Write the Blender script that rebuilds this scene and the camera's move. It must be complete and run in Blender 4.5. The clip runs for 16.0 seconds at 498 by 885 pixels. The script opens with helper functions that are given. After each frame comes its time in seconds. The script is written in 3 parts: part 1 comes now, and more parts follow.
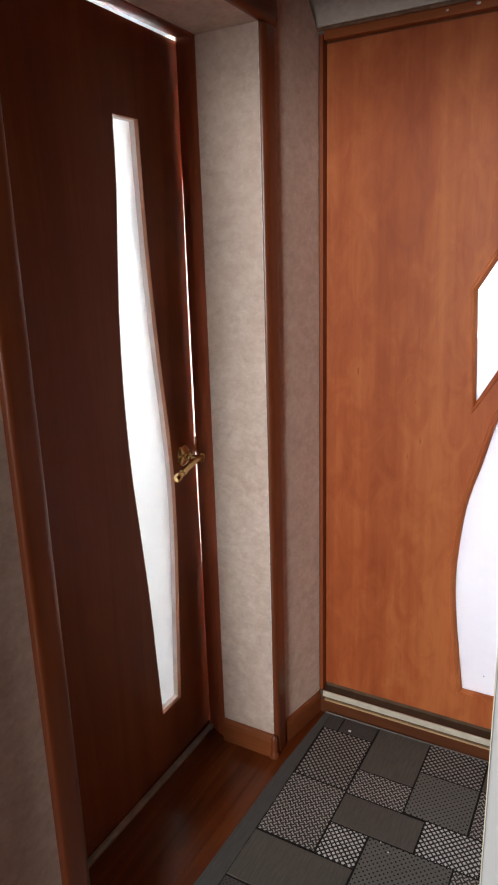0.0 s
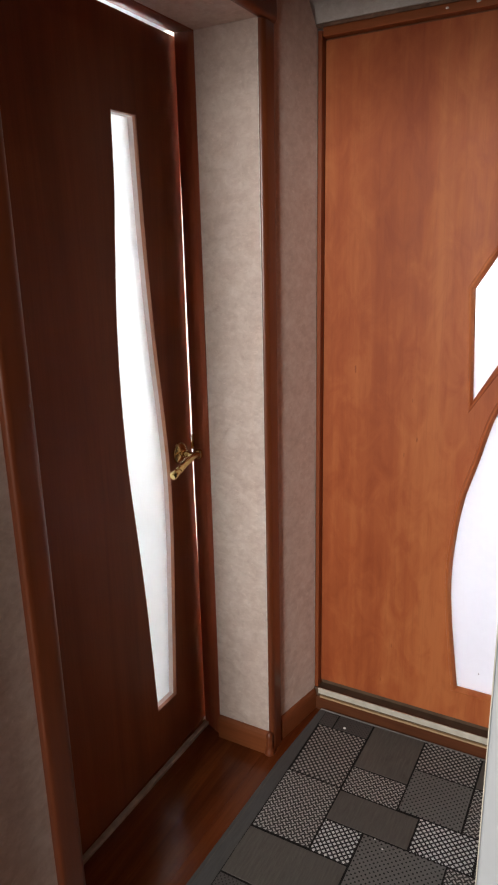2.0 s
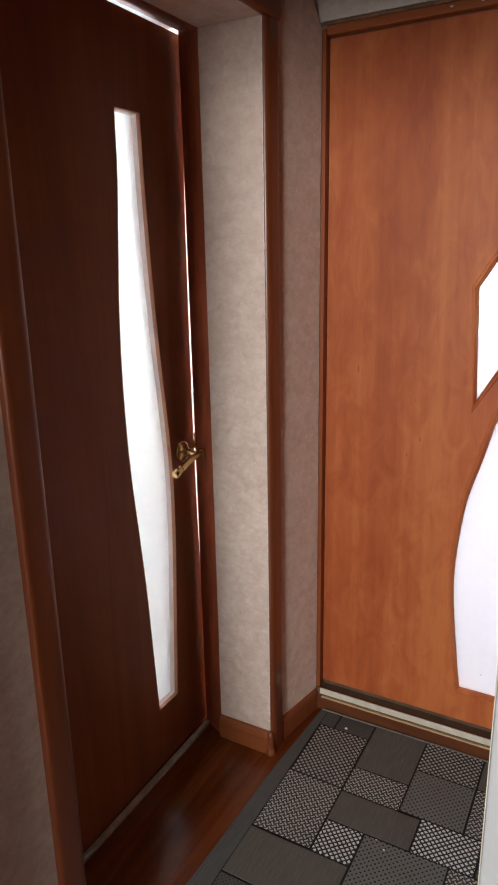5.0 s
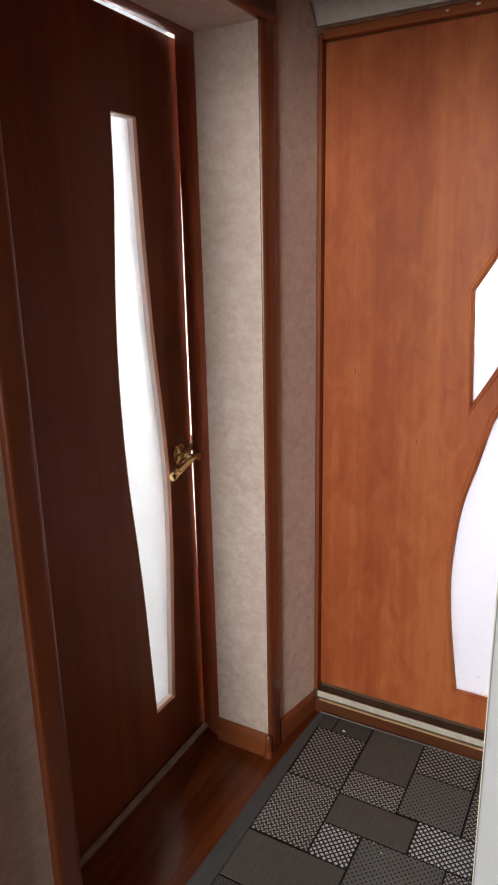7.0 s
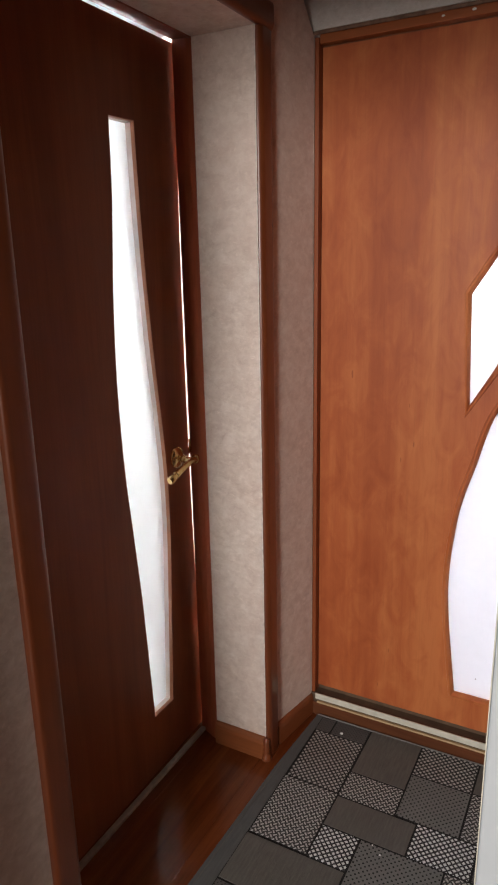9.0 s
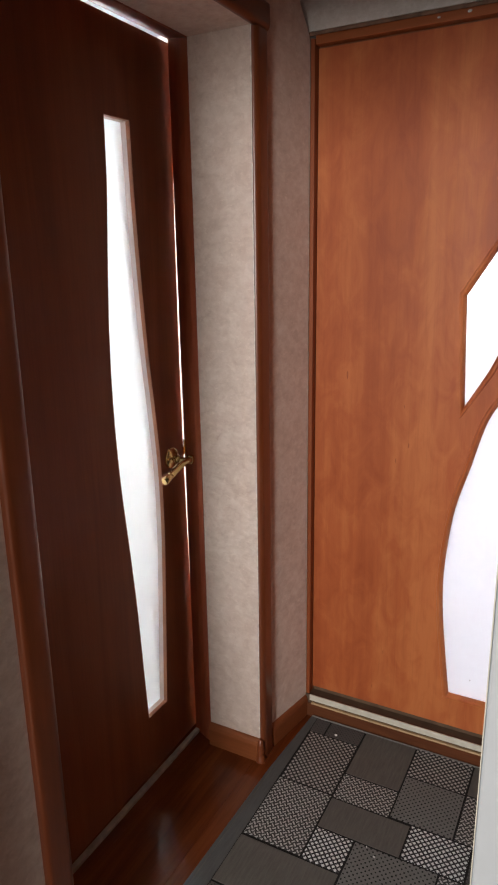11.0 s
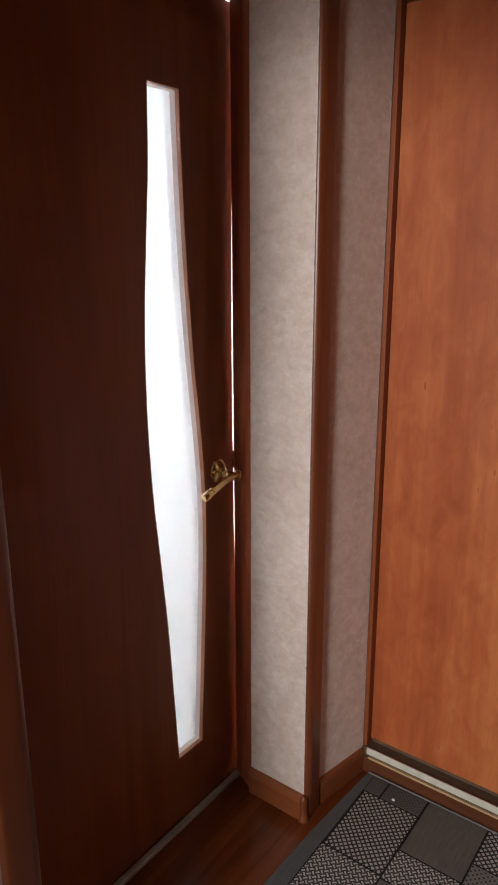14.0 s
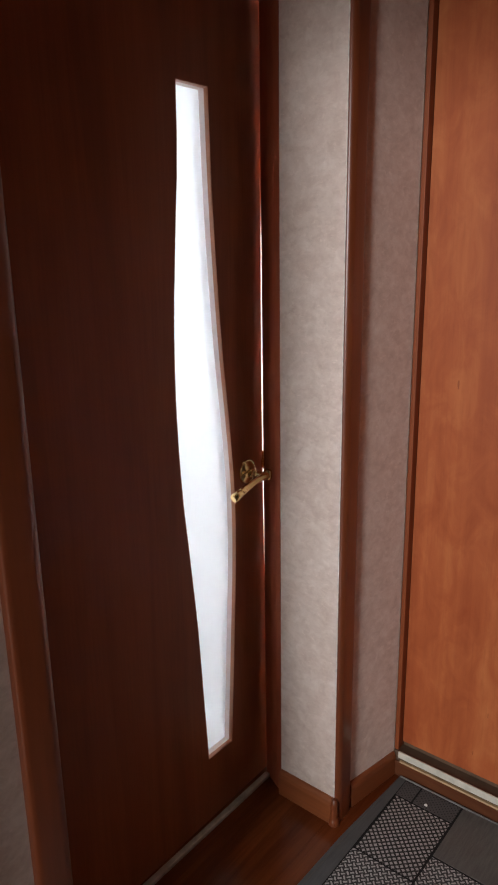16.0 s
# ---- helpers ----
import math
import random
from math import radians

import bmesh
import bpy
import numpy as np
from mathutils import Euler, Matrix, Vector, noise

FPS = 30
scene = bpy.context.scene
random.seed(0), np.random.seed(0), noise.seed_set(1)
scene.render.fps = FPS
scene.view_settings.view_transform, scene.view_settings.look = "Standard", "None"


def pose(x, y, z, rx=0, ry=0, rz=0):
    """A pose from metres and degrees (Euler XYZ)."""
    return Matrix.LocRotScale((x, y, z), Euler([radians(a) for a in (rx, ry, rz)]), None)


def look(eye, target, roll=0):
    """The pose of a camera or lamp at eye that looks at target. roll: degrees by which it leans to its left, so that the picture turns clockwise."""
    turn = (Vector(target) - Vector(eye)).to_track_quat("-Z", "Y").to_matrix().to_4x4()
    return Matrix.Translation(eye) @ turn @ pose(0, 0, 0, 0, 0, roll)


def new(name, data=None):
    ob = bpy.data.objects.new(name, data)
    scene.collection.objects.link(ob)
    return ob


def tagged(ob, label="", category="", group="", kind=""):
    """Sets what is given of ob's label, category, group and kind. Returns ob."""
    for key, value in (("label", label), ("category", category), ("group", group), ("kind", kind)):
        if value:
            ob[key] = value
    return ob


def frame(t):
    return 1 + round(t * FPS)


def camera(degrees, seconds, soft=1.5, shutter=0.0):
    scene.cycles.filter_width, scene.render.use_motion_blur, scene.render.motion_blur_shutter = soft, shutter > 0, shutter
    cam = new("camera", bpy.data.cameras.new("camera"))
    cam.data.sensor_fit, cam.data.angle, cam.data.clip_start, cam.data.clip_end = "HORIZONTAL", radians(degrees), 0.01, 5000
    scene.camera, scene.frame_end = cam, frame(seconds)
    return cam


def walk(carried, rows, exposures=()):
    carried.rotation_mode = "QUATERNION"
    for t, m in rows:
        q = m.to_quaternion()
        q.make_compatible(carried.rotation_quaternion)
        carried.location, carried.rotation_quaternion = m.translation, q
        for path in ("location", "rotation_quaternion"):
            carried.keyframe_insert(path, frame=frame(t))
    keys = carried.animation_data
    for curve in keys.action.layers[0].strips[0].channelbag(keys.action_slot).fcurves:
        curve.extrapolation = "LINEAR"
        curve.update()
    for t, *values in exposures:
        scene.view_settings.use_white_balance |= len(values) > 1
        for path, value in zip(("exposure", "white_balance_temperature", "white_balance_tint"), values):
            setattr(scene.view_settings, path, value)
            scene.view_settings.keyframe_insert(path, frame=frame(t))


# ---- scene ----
cam = camera(40.7, 16.0, soft=2.1)
PATH = [
    (0, (0.819, -1.819, 1.481), (-0.129, -0.138, 0.958), -1.7),
    (0.5, (0.818, -1.82, 1.483), (-0.128, -0.138, 0.956), -1.6),
    (1, (0.819, -1.818, 1.479), (-0.126, -0.136, 0.953), -1.5),
    (1.5, (0.816, -1.819, 1.481), (-0.126, -0.136, 0.952), -1.4),
    (2, (0.815, -1.818, 1.485), (-0.121, -0.133, 0.95), -1.3),
    (2.5, (0.816, -1.818, 1.483), (-0.131, -0.137, 0.96), -1.4),
    (3, (0.813, -1.817, 1.482), (-0.123, -0.132, 0.949), -1.4),
    (3.5, (0.809, -1.819, 1.483), (-0.128, -0.134, 0.952), -1.3),
    (4, (0.813, -1.816, 1.479), (-0.128, -0.135, 0.942), -1.1),
    (6.5, (0.814, -1.818, 1.481), (-0.129, -0.134, 0.957), -1.2),
    (7, (0.819, -1.815, 1.482), (-0.121, -0.13, 0.955), -1.2),
    (7.5, (0.816, -1.819, 1.482), (-0.121, -0.132, 0.958), -1.3),
    (8, (0.817, -1.819, 1.483), (-0.119, -0.131, 0.961), -1.3),
    (8.5, (0.815, -1.82, 1.485), (-0.115, -0.129, 0.96), -1.2),
    (9, (0.814, -1.82, 1.485), (-0.114, -0.127, 0.964), -1.2),
    (11.5, (0.809, -1.818, 1.48), (-0.102, -0.114, 0.964), -0.9),
    (12, (0.804, -1.816, 1.479), (-0.104, -0.115, 0.95), -1.0),
    (12.5, (0.81, -1.796, 1.469), (-0.103, -0.111, 0.895), -1.0),
    (13, (0.803, -1.729, 1.456), (-0.128, -0.071, 0.836), -1.3),
    (13.2, (0.797, -1.686, 1.454), (-0.127, -0.002, 0.913), 0.3),
    (13.3, (0.799, -1.659, 1.452), (-0.159, 0.017, 0.963), 0.5),
    (13.5, (0.8, -1.619, 1.439), (-0.276, 0.006, 0.992), -1.6),
    (13.7, (0.788, -1.572, 1.443), (-0.292, -0.002, 0.931), -1.9),
    (14, (0.801, -1.559, 1.445), (-0.37, -0.016, 0.946), -0.2),
    (14.2, (0.79, -1.556, 1.45), (-0.405, -0.028, 0.956), -0.2),
    (14.5, (0.775, -1.551, 1.457), (-0.462, -0.058, 0.969), -0.0),
    (15, (0.777, -1.543, 1.448), (-0.471, -0.05, 0.985), 0.5),
    (15.5, (0.783, -1.539, 1.449), (-0.476, -0.054, 0.993), 0.3),
    (16, (0.79, -1.55, 1.447), (-0.446, -0.061, 0.943), -0.9),
]
walk(cam, [(t, look(eye, target, roll)) for t, eye, target, roll in PATH], [(0, 0.0, 6500, 10), (13, 0.0, 6500, 10), (13.7, -0.02, 6430, 10), (14.5, -0.05, 6120, 10), (16, -0.05, 6120, 10)])

# ---- world, sun, lights ----
world = bpy.data.worlds.new("sky")
scene.world = world
world.use_nodes = True
wn = world.node_tree.nodes
sky = wn.new("ShaderNodeTexSky")
sky.sky_type = "NISHITA"
sky.sun_disc = False
sky.sun_elevation = radians(38)
sky.sun_rotation = radians(200)
world.node_tree.links.new(sky.outputs["Color"], wn["Background"].inputs["Color"])
wn["Background"].inputs["Strength"].default_value = 0.1


def window_light(name, m, width, height, watts, colour):
    d = bpy.data.lights.new(name, "AREA")
    d.shape, d.size, d.size_y, d.energy, d.color = "RECTANGLE", width, height, watts, colour
    ob = new(name, d)
    ob.matrix_world = m
    return ob


# daylight in the window openings: behind the camera, in the room past the dark door, in the porch past the orange door
window_light("window_light_hall", look((0.6, -5.18, 1.75), (0.35, 0, 0.9)), 1.2, 1.3, 165, (1.0, 0.97, 0.945))
window_light("window_light_room", look((-2.1, 2.62, 1.4), (-1.0, -0.3, 1.0)), 2.2, 1.7, 880, (0.94, 0.98, 1.0))
window_light("window_light_porch", look((0.45, 2.42, 1.65), (0.55, 0, 1.1)), 1.5, 1.4, 96, (0.95, 0.96, 1.0))


# ---- materials ----
def material(name):
    m = bpy.data.materials.new(name)
    m.use_nodes = True
    nt = m.node_tree
    return m, nt, nt.nodes["Principled BSDF"]


def nd(nt, kind, **inputs):
    n = nt.nodes.new("ShaderNode" + kind)
    for k, v in inputs.items():
        n.inputs[k.replace("_", " ")].default_value = v
    return n


def coords(nt, scale=(1, 1, 1), rot=(0, 0, 0), loc=(0, 0, 0)):
    tc = nt.nodes.new("ShaderNodeTexCoord")
    mp = nt.nodes.new("ShaderNodeMapping")
    mp.inputs["Scale"].default_value = scale
    mp.inputs["Rotation"].default_value = [radians(a) for a in rot]
    mp.inputs["Location"].default_value = loc
    nt.links.new(tc.outputs["Object"], mp.inputs["Vector"])
    return mp.outputs["Vector"]


def noise_at(nt, vec, scale, detail=4.0, rough=0.55, distortion=0.0):
    n = nd(nt, "TexNoise", Scale=scale, Detail=detail, Roughness=rough, Distortion=distortion)
    nt.links.new(vec, n.inputs["Vector"])
    return n.outputs["Fac"]


def ramp(nt, fac, stops):
    r = nt.nodes.new("ShaderNodeValToRGB")
    e = r.color_ramp.elements
    e[0].position, e[0].color = stops[0][0], (*stops[0][1], 1)
    e[1].position, e[1].color = stops[-1][0], (*stops[-1][1], 1)
    for p, c in stops[1:-1]:
        x = e.new(p)
        x.color = (*c, 1)
    nt.links.new(fac, r.inputs["Fac"])
    return r.outputs["Color"]


def mixc(nt, fac, a, b, mode="MIX"):
    n = nt.nodes.new("ShaderNodeMix")
    n.data_type, n.blend_type = "RGBA", mode
    for sock, v in ((n.inputs[0], fac), (n.inputs[6], a), (n.inputs[7], b)):
        if hasattr(v, "links"):
            nt.links.new(v, sock)
        else:
            sock.default_value = v if not isinstance(v, tuple) else (*v, 1)
    return n.outputs[2]


def math_(nt, op, a, b=0.0):
    n = nt.nodes.new("ShaderNodeMath")
    n.operation = op
    for sock, v in zip(n.inputs, (a, b)):
        if hasattr(v, "links"):
            nt.links.new(v, sock)
        else:
            sock.default_value = v
    return n.outputs[0]


def bump(nt, bsdf, height, strength, distance):
    b = nd(nt, "Bump", Strength=strength, Distance=distance)
    nt.links.new(height, b.inputs["Height"])
    nt.links.new(b.outputs["Normal"], bsdf.inputs["Normal"])


def grey(v):
    return (v, v, v)


def wood(name, dark, mid, light, rough, axis="z", streak=1.0, coat=0.0, gloss=0.5, relief=0.12, coat_rough=0.2):
    """Veneer with long soft figure along an axis, fine pores and uneven gloss."""
    m, nt, b = material(name)
    s = {"z": (9, 9, 0.7), "y": (9, 0.7, 9), "x": (0.7, 9, 9)}[axis]
    fine = {"z": (160, 160, 5), "y": (160, 5, 160), "x": (5, 160, 160)}[axis]
    v = coords(nt, s)
    big = noise_at(nt, v, 1.3 * streak, 5, 0.6, 0.9)
    pores = noise_at(nt, coords(nt, fine), 1.0, 3, 0.6)
    blot = noise_at(nt, coords(nt, (1, 1, 1)), 4.5, 4, 0.65)
    c = ramp(nt, big, [(0.28, dark), (0.5, mid), (0.72, light)])
    c = mixc(nt, math_(nt, "MULTIPLY", blot, 0.45), c, dark)
    c = mixc(nt, math_(nt, "MULTIPLY", math_(nt, "SUBTRACT", pores, 0.42), 0.7), c, tuple(0.6 * a for a in dark))
    nt.links.new(c, b.inputs["Base Color"])
    r = math_(nt, "ADD", math_(nt, "MULTIPLY", blot, 0.16), rough - 0.08)
    nt.links.new(r, b.inputs["Roughness"])
    b.inputs["Coat Weight"].default_value = coat
    b.inputs["Specular IOR Level"].default_value = gloss
    b.inputs["Coat Roughness"].default_value = coat_rough
    b.inputs["Coat IOR"].default_value = 1.55
    if relief:
        bump(nt, b, math_(nt, "ADD", pores, math_(nt, "MULTIPLY", big, 0.6)), relief, 0.002)
    return m


def cherry(name):
    """Orange cherry veneer: wide pale and red bands, cloudy cross figure, short dark pin marks."""
    m, nt, b = material(name)
    bands = noise_at(nt, coords(nt, (6.5, 6.5, 0.3), (0, 0, 0), (-0.78, 0, 0.4)), 1.0, 2, 0.5, 0.5)
    cloud = noise_at(nt, coords(nt, (17, 17, 7.5)), 1.0, 5, 0.62, 0.8)
    streak = noise_at(nt, coords(nt, (40, 40, 1.1)), 1.0, 3, 0.55, 0.4)
    pores = noise_at(nt, coords(nt, (240, 240, 9)), 1.0, 2, 0.5)
    wide = noise_at(nt, coords(nt), 2.3, 2, 0.5)
    f = math_(nt, "ADD", math_(nt, "MULTIPLY", bands, 0.5), math_(nt, "MULTIPLY", cloud, 0.37))
    f = math_(nt, "ADD", f, math_(nt, "MULTIPLY", streak, 0.13))
    c = ramp(nt, f, [(0.37, (0.325, 0.067, 0.019)), (0.5, (0.435, 0.109, 0.032)), (0.62, (0.55, 0.171, 0.053))])
    c = mixc(nt, math_(nt, "MULTIPLY", wide, 0.2), c, (0.40, 0.108, 0.038))
    c = mixc(nt, math_(nt, "MULTIPLY", math_(nt, "MAXIMUM", math_(nt, "SUBTRACT", pores, 0.52), 0.0), 0.6), c, (0.2, 0.045, 0.015))
    pin = nd(nt, "TexVoronoi", Scale=1.0)
    nt.links.new(coords(nt, (58, 58, 11), (0, 0, 0), (0.37, 0.2, 0.61)), pin.inputs["Vector"])
    size = math_(nt, "MULTIPLY", math_(nt, "MAXIMUM", math_(nt, "SUBTRACT", cloud, 0.54), 0.0), 0.95)
    near = math_(nt, "MULTIPLY", math_(nt, "SUBTRACT", size, pin.outputs["Distance"]), 14.0)
    mark = math_(nt, "MINIMUM", math_(nt, "MAXIMUM", near, 0.0), 0.5)
    c = mixc(nt, mark, c, (0.15, 0.03, 0.011))
    nt.links.new(c, b.inputs["Base Color"])
    nt.links.new(math_(nt, "ADD", math_(nt, "MULTIPLY", cloud, 0.18), 0.4), b.inputs["Roughness"])
    b.inputs["Specular IOR Level"].default_value = 0.28
    bump(nt, b, math_(nt, "ADD", pores, streak), 0.06, 0.002)
    return m


def wallpaper(name, base, streak, pale):
    """Mottled vinyl paper: cloudy marbling, thin pale threads and a low emboss."""
    m, nt, b = material(name)
    v = coords(nt, (1, 1, 1.25), (0, 0, 0))
    cloud = noise_at(nt, v, 44, 5, 0.66, 0.5)
    wide = noise_at(nt, v, 19.0, 4, 0.6, 0.6)
    thread = noise_at(nt, coords(nt, (1, 1, 1.7), (18, 25, 0)), 82, 3, 0.6, 0.7)
    grain = noise_at(nt, v, 320, 2, 0.5)
    c = ramp(nt, cloud, [(0.3, streak), (0.48, base), (0.66, pale)])
    blotch = ramp(nt, wide, [(0.34, streak), (0.5, base), (0.64, pale)])
    c = mixc(nt, 0.42, c, blotch)
    t = math_(nt, "MULTIPLY", math_(nt, "MAXIMUM", math_(nt, "SUBTRACT", thread, 0.58), 0.0), 2.6)
    c = mixc(nt, math_(nt, "MINIMUM", t, 0.5), c, tuple(min(1.0, 1.2 * a) for a in pale))
    t = math_(nt, "MULTIPLY", math_(nt, "MAXIMUM", math_(nt, "SUBTRACT", 0.41, thread), 0.0), 2.2)
    c = mixc(nt, math_(nt, "MINIMUM", t, 0.35), c, tuple(0.8 * a for a in streak))
    nt.links.new(c, b.inputs["Base Color"])
    b.inputs["Roughness"].default_value = 0.62
    b.inputs["Specular IOR Level"].default_value = 0.3
    h = math_(nt, "ADD", math_(nt, "MULTIPLY", thread, 1.0), math_(nt, "MULTIPLY", grain, 0.4))
    bump(nt, b, math_(nt, "ADD", h, cloud), 0.2, 0.002)
    return m


def plain(name, colour, rough=0.5, metal=0.0, vary=0.12, scale=14.0, relief=0.05):
    m, nt, b = material(name)
    n = noise_at(nt, coords(nt), scale, 5, 0.6)
    f = noise_at(nt, coords(nt), scale * 14, 2, 0.5)
    lo, hi = tuple(a * (1 - vary) for a in colour), tuple(min(1, a * (1 + vary)) for a in colour)
    c = ramp(nt, n, [(0.3, lo), (0.7, hi)])
    nt.links.new(c, b.inputs["Base Color"])
    nt.links.new(math_(nt, "ADD", math_(nt, "MULTIPLY", n, 0.2), rough - 0.1), b.inputs["Roughness"])
    b.inputs["Metallic"].default_value = metal
    bump(nt, b, math_(nt, "ADD", f, n), relief * 4, 0.001)
    return m


def frosted(name, tint, blur, clear):
    """Matt glass: most light is scattered on, a little is thrown back softly."""
    m = bpy.data.materials.new(name)
    m.use_nodes = True
    nt = m.node_tree
    nt.nodes.remove(nt.nodes["Principled BSDF"])
    out = nt.nodes["Material Output"]
    tr = nd(nt, "BsdfTranslucent")
    gl = nd(nt, "BsdfGlossy", Roughness=0.28)
    n = noise_at(nt, coords(nt), 60, 3, 0.5)
    nt.links.new(ramp(nt, n, [(0.3, tuple(0.97 * a for a in tint)), (0.7, tint)]), tr.inputs["Color"])
    gl.inputs["Color"].default_value = (0.9, 0.9, 0.9, 1)
    rf = nd(nt, "BsdfRefraction", Roughness=blur, IOR=1.02)
    rf.inputs["Color"].default_value = (*tint, 1)
    both = nd(nt, "MixShader", Fac=clear)
    nt.links.new(tr.outputs[0], both.inputs[1])
    nt.links.new(rf.outputs[0], both.inputs[2])
    fr = nd(nt, "Fresnel", IOR=1.45)
    mix = nd(nt, "MixShader")
    nt.links.new(fr.outputs[0], mix.inputs[0])
    nt.links.new(both.outputs[0], mix.inputs[1])
    nt.links.new(gl.outputs[0], mix.inputs[2])
    nt.links.new(mix.outputs[0], out.inputs["Surface"])
    return m


DARK_WOOD = wood("dark_mahogany_veneer", (0.205, 0.046, 0.0115), (0.28, 0.069, 0.019), (0.33, 0.089, 0.0275), 0.42, "z", 1.0, 0.0, 0.36, 0.06)
ORANGE_WOOD = cherry("orange_cherry_veneer")
TRIM_WOOD = wood("red_brown_trim", (0.135, 0.032, 0.009), (0.19, 0.046, 0.0135), (0.235, 0.062, 0.019), 0.42, "z", 1.0, 0.8, 0.2, 0.0, 0.29)
TRIM_WOOD_Y = wood("red_brown_trim_along_y", (0.135, 0.032, 0.009), (0.19, 0.046, 0.0135), (0.235, 0.062, 0.019), 0.42, "y", 1.0, 0.8, 0.2, 0.0, 0.29)
JAMB_WOOD = wood("door_frame_wood", (0.26, 0.06, 0.024), (0.36, 0.09, 0.037), (0.44, 0.125, 0.055), 0.5, "z", 1.0, 0.0, 0.3)
BASE_WOOD_Y = wood("baseboard_wood_along_y", (0.19, 0.05, 0.015), (0.265, 0.077, 0.025), (0.32, 0.102, 0.036), 0.38, "y", 1.0, 0.0, 0.4)
BASE_WOOD_X = wood("baseboard_wood_along_x", (0.17, 0.045, 0.0135), (0.24, 0.07, 0.022), (0.29, 0.093, 0.033), 0.38, "x", 1.0, 0.0, 0.4)
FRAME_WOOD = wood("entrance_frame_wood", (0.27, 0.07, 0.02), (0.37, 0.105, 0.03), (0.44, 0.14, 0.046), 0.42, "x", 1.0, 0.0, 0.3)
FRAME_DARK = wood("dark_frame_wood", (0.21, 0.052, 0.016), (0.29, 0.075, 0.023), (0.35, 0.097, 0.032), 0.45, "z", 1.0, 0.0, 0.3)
CAP_WOOD = plain("ragged_brown_strip", (0.2, 0.11, 0.066), 0.6, 0, 0.45, 45, 0.2)
GLASS_TRIM = wood("glass_moulding_wood", (0.40, 0.15, 0.075), (0.47, 0.195, 0.105), (0.54, 0.24, 0.14), 0.3, "z")
GLASS_GLOW = plain("pane_glow_pale", (0.74, 0.64, 0.60), 0.35, 0, 0.05)
PAPER_EDGE = plain("torn_paper_edge", (0.70, 0.63, 0.56), 0.7, 0, 0.4, 60)
FLOOR_WOOD = wood("red_brown_laminate", (0.085, 0.018, 0.005), (0.165, 0.040, 0.0100), (0.25, 0.068, 0.017), 0.2, "y", 1.6, 0.0, 0.42, 0.05)
PAPER = wallpaper("beige_wallpaper", (0.62, 0.50, 0.42), (0.52, 0.395, 0.325), (0.71, 0.605, 0.525))
# same beige paper, its colour warmed for light bounced off the orange door
PAPER_BOUNCE = wallpaper("bounce_tinted_wallpaper", (0.73, 0.57, 0.48), (0.62, 0.465, 0.385), (0.82, 0.69, 0.605))
# greyer paper, lightened to make up for shade above the entrance door
PAPER_LIFTED = wallpaper("lightened_grey_wallpaper", (0.72, 0.68, 0.62), (0.62, 0.57, 0.51), (0.82, 0.79, 0.74))
PLASTER = plain("white_plaster", (0.78, 0.77, 0.75), 0.7, 0, 0.03, 6)
WHITE_PAINT = plain("white_enamel_paint", (0.445, 0.475, 0.487), 0.4, 0, 0.04, 9)
CREAM_METAL = plain("cream_edge_strip", (0.62, 0.585, 0.48), 0.42, 0.0, 0.12, 30)
RISER_WOOD = wood("step_riser_wood", (0.085, 0.026, 0.0095), (0.13, 0.041, 0.0155), (0.175, 0.058, 0.022), 0.42, "x", 1.4, 0.0, 0.35)
DARK_STEP = plain("dark_brown_step", (0.115, 0.068, 0.04), 0.5, 0, 0.25, 22)
GREY_STRIP = plain("worn_grey_metal_strip", (0.36, 0.305, 0.24), 0.5, 0.1, 0.3, 26, 0.1)
BRASS = plain("polished_brass", (0.70, 0.48, 0.205), 0.24, 1.0, 0.15, 40, 0.02)
# for unseen walls, kept this dark to cut the light they bounce
HALL_WALL = plain("bounce_cutting_brown", (0.09, 0.065, 0.05), 0.7, 0, 0.1, 5)
DARK_GAP = plain("gap_shade_brown", (0.2, 0.066, 0.027), 0.8)
FROST_WARM = frosted("frosted_glass_door", (0.94, 0.972, 1.0), 0.3, 0.72)
FROST_COOL = frosted("frosted_glass_entrance", (0.90, 0.91, 0.95), 0.5, 0.45)
CLEAR = bpy.data.materials.new("clear_window_glass")
CLEAR.use_nodes = True
CLEAR.node_tree.nodes["Principled BSDF"].inputs["Transmission Weight"].default_value = 1.0
CLEAR.node_tree.nodes["Principled BSDF"].inputs["Roughness"].default_value = 0.02


# ---- mesh helpers ----
def world_of(ob):
    if ob.parent is None:
        return ob.matrix_basis.copy()
    return world_of(ob.parent) @ ob.matrix_parent_inverse @ ob.matrix_basis


def finish(bm, name, mat, smooth=False):
    bmesh.ops.recalc_face_normals(bm, faces=bm.faces)
    me = bpy.data.meshes.new(name)
    bm.to_mesh(me)
    bm.free()
    me.materials.append(mat)
    if smooth:
        for p in me.polygons:
            p.use_smooth = True
        me.set_sharp_from_angle(angle=radians(42))
    return me


def part(name, bm, mat, parent, label="", smooth=False):
    ob = new(name, finish(bm, name, mat, smooth))
    ob.parent = parent
    ob.matrix_parent_inverse = world_of(parent).inverted()
    return tagged(ob, label)


def thing(name, at, label, category, group="", kind=""):
    ob = new(name)
    ob.empty_display_size = 0.05
    ob.location = at
    return tagged(ob, label, category, group, kind)


def solid(name, bm, mat, label, category, kind="", smooth=False):
    return tagged(new(name, finish(bm, name, mat, smooth)), label, category, "", kind)


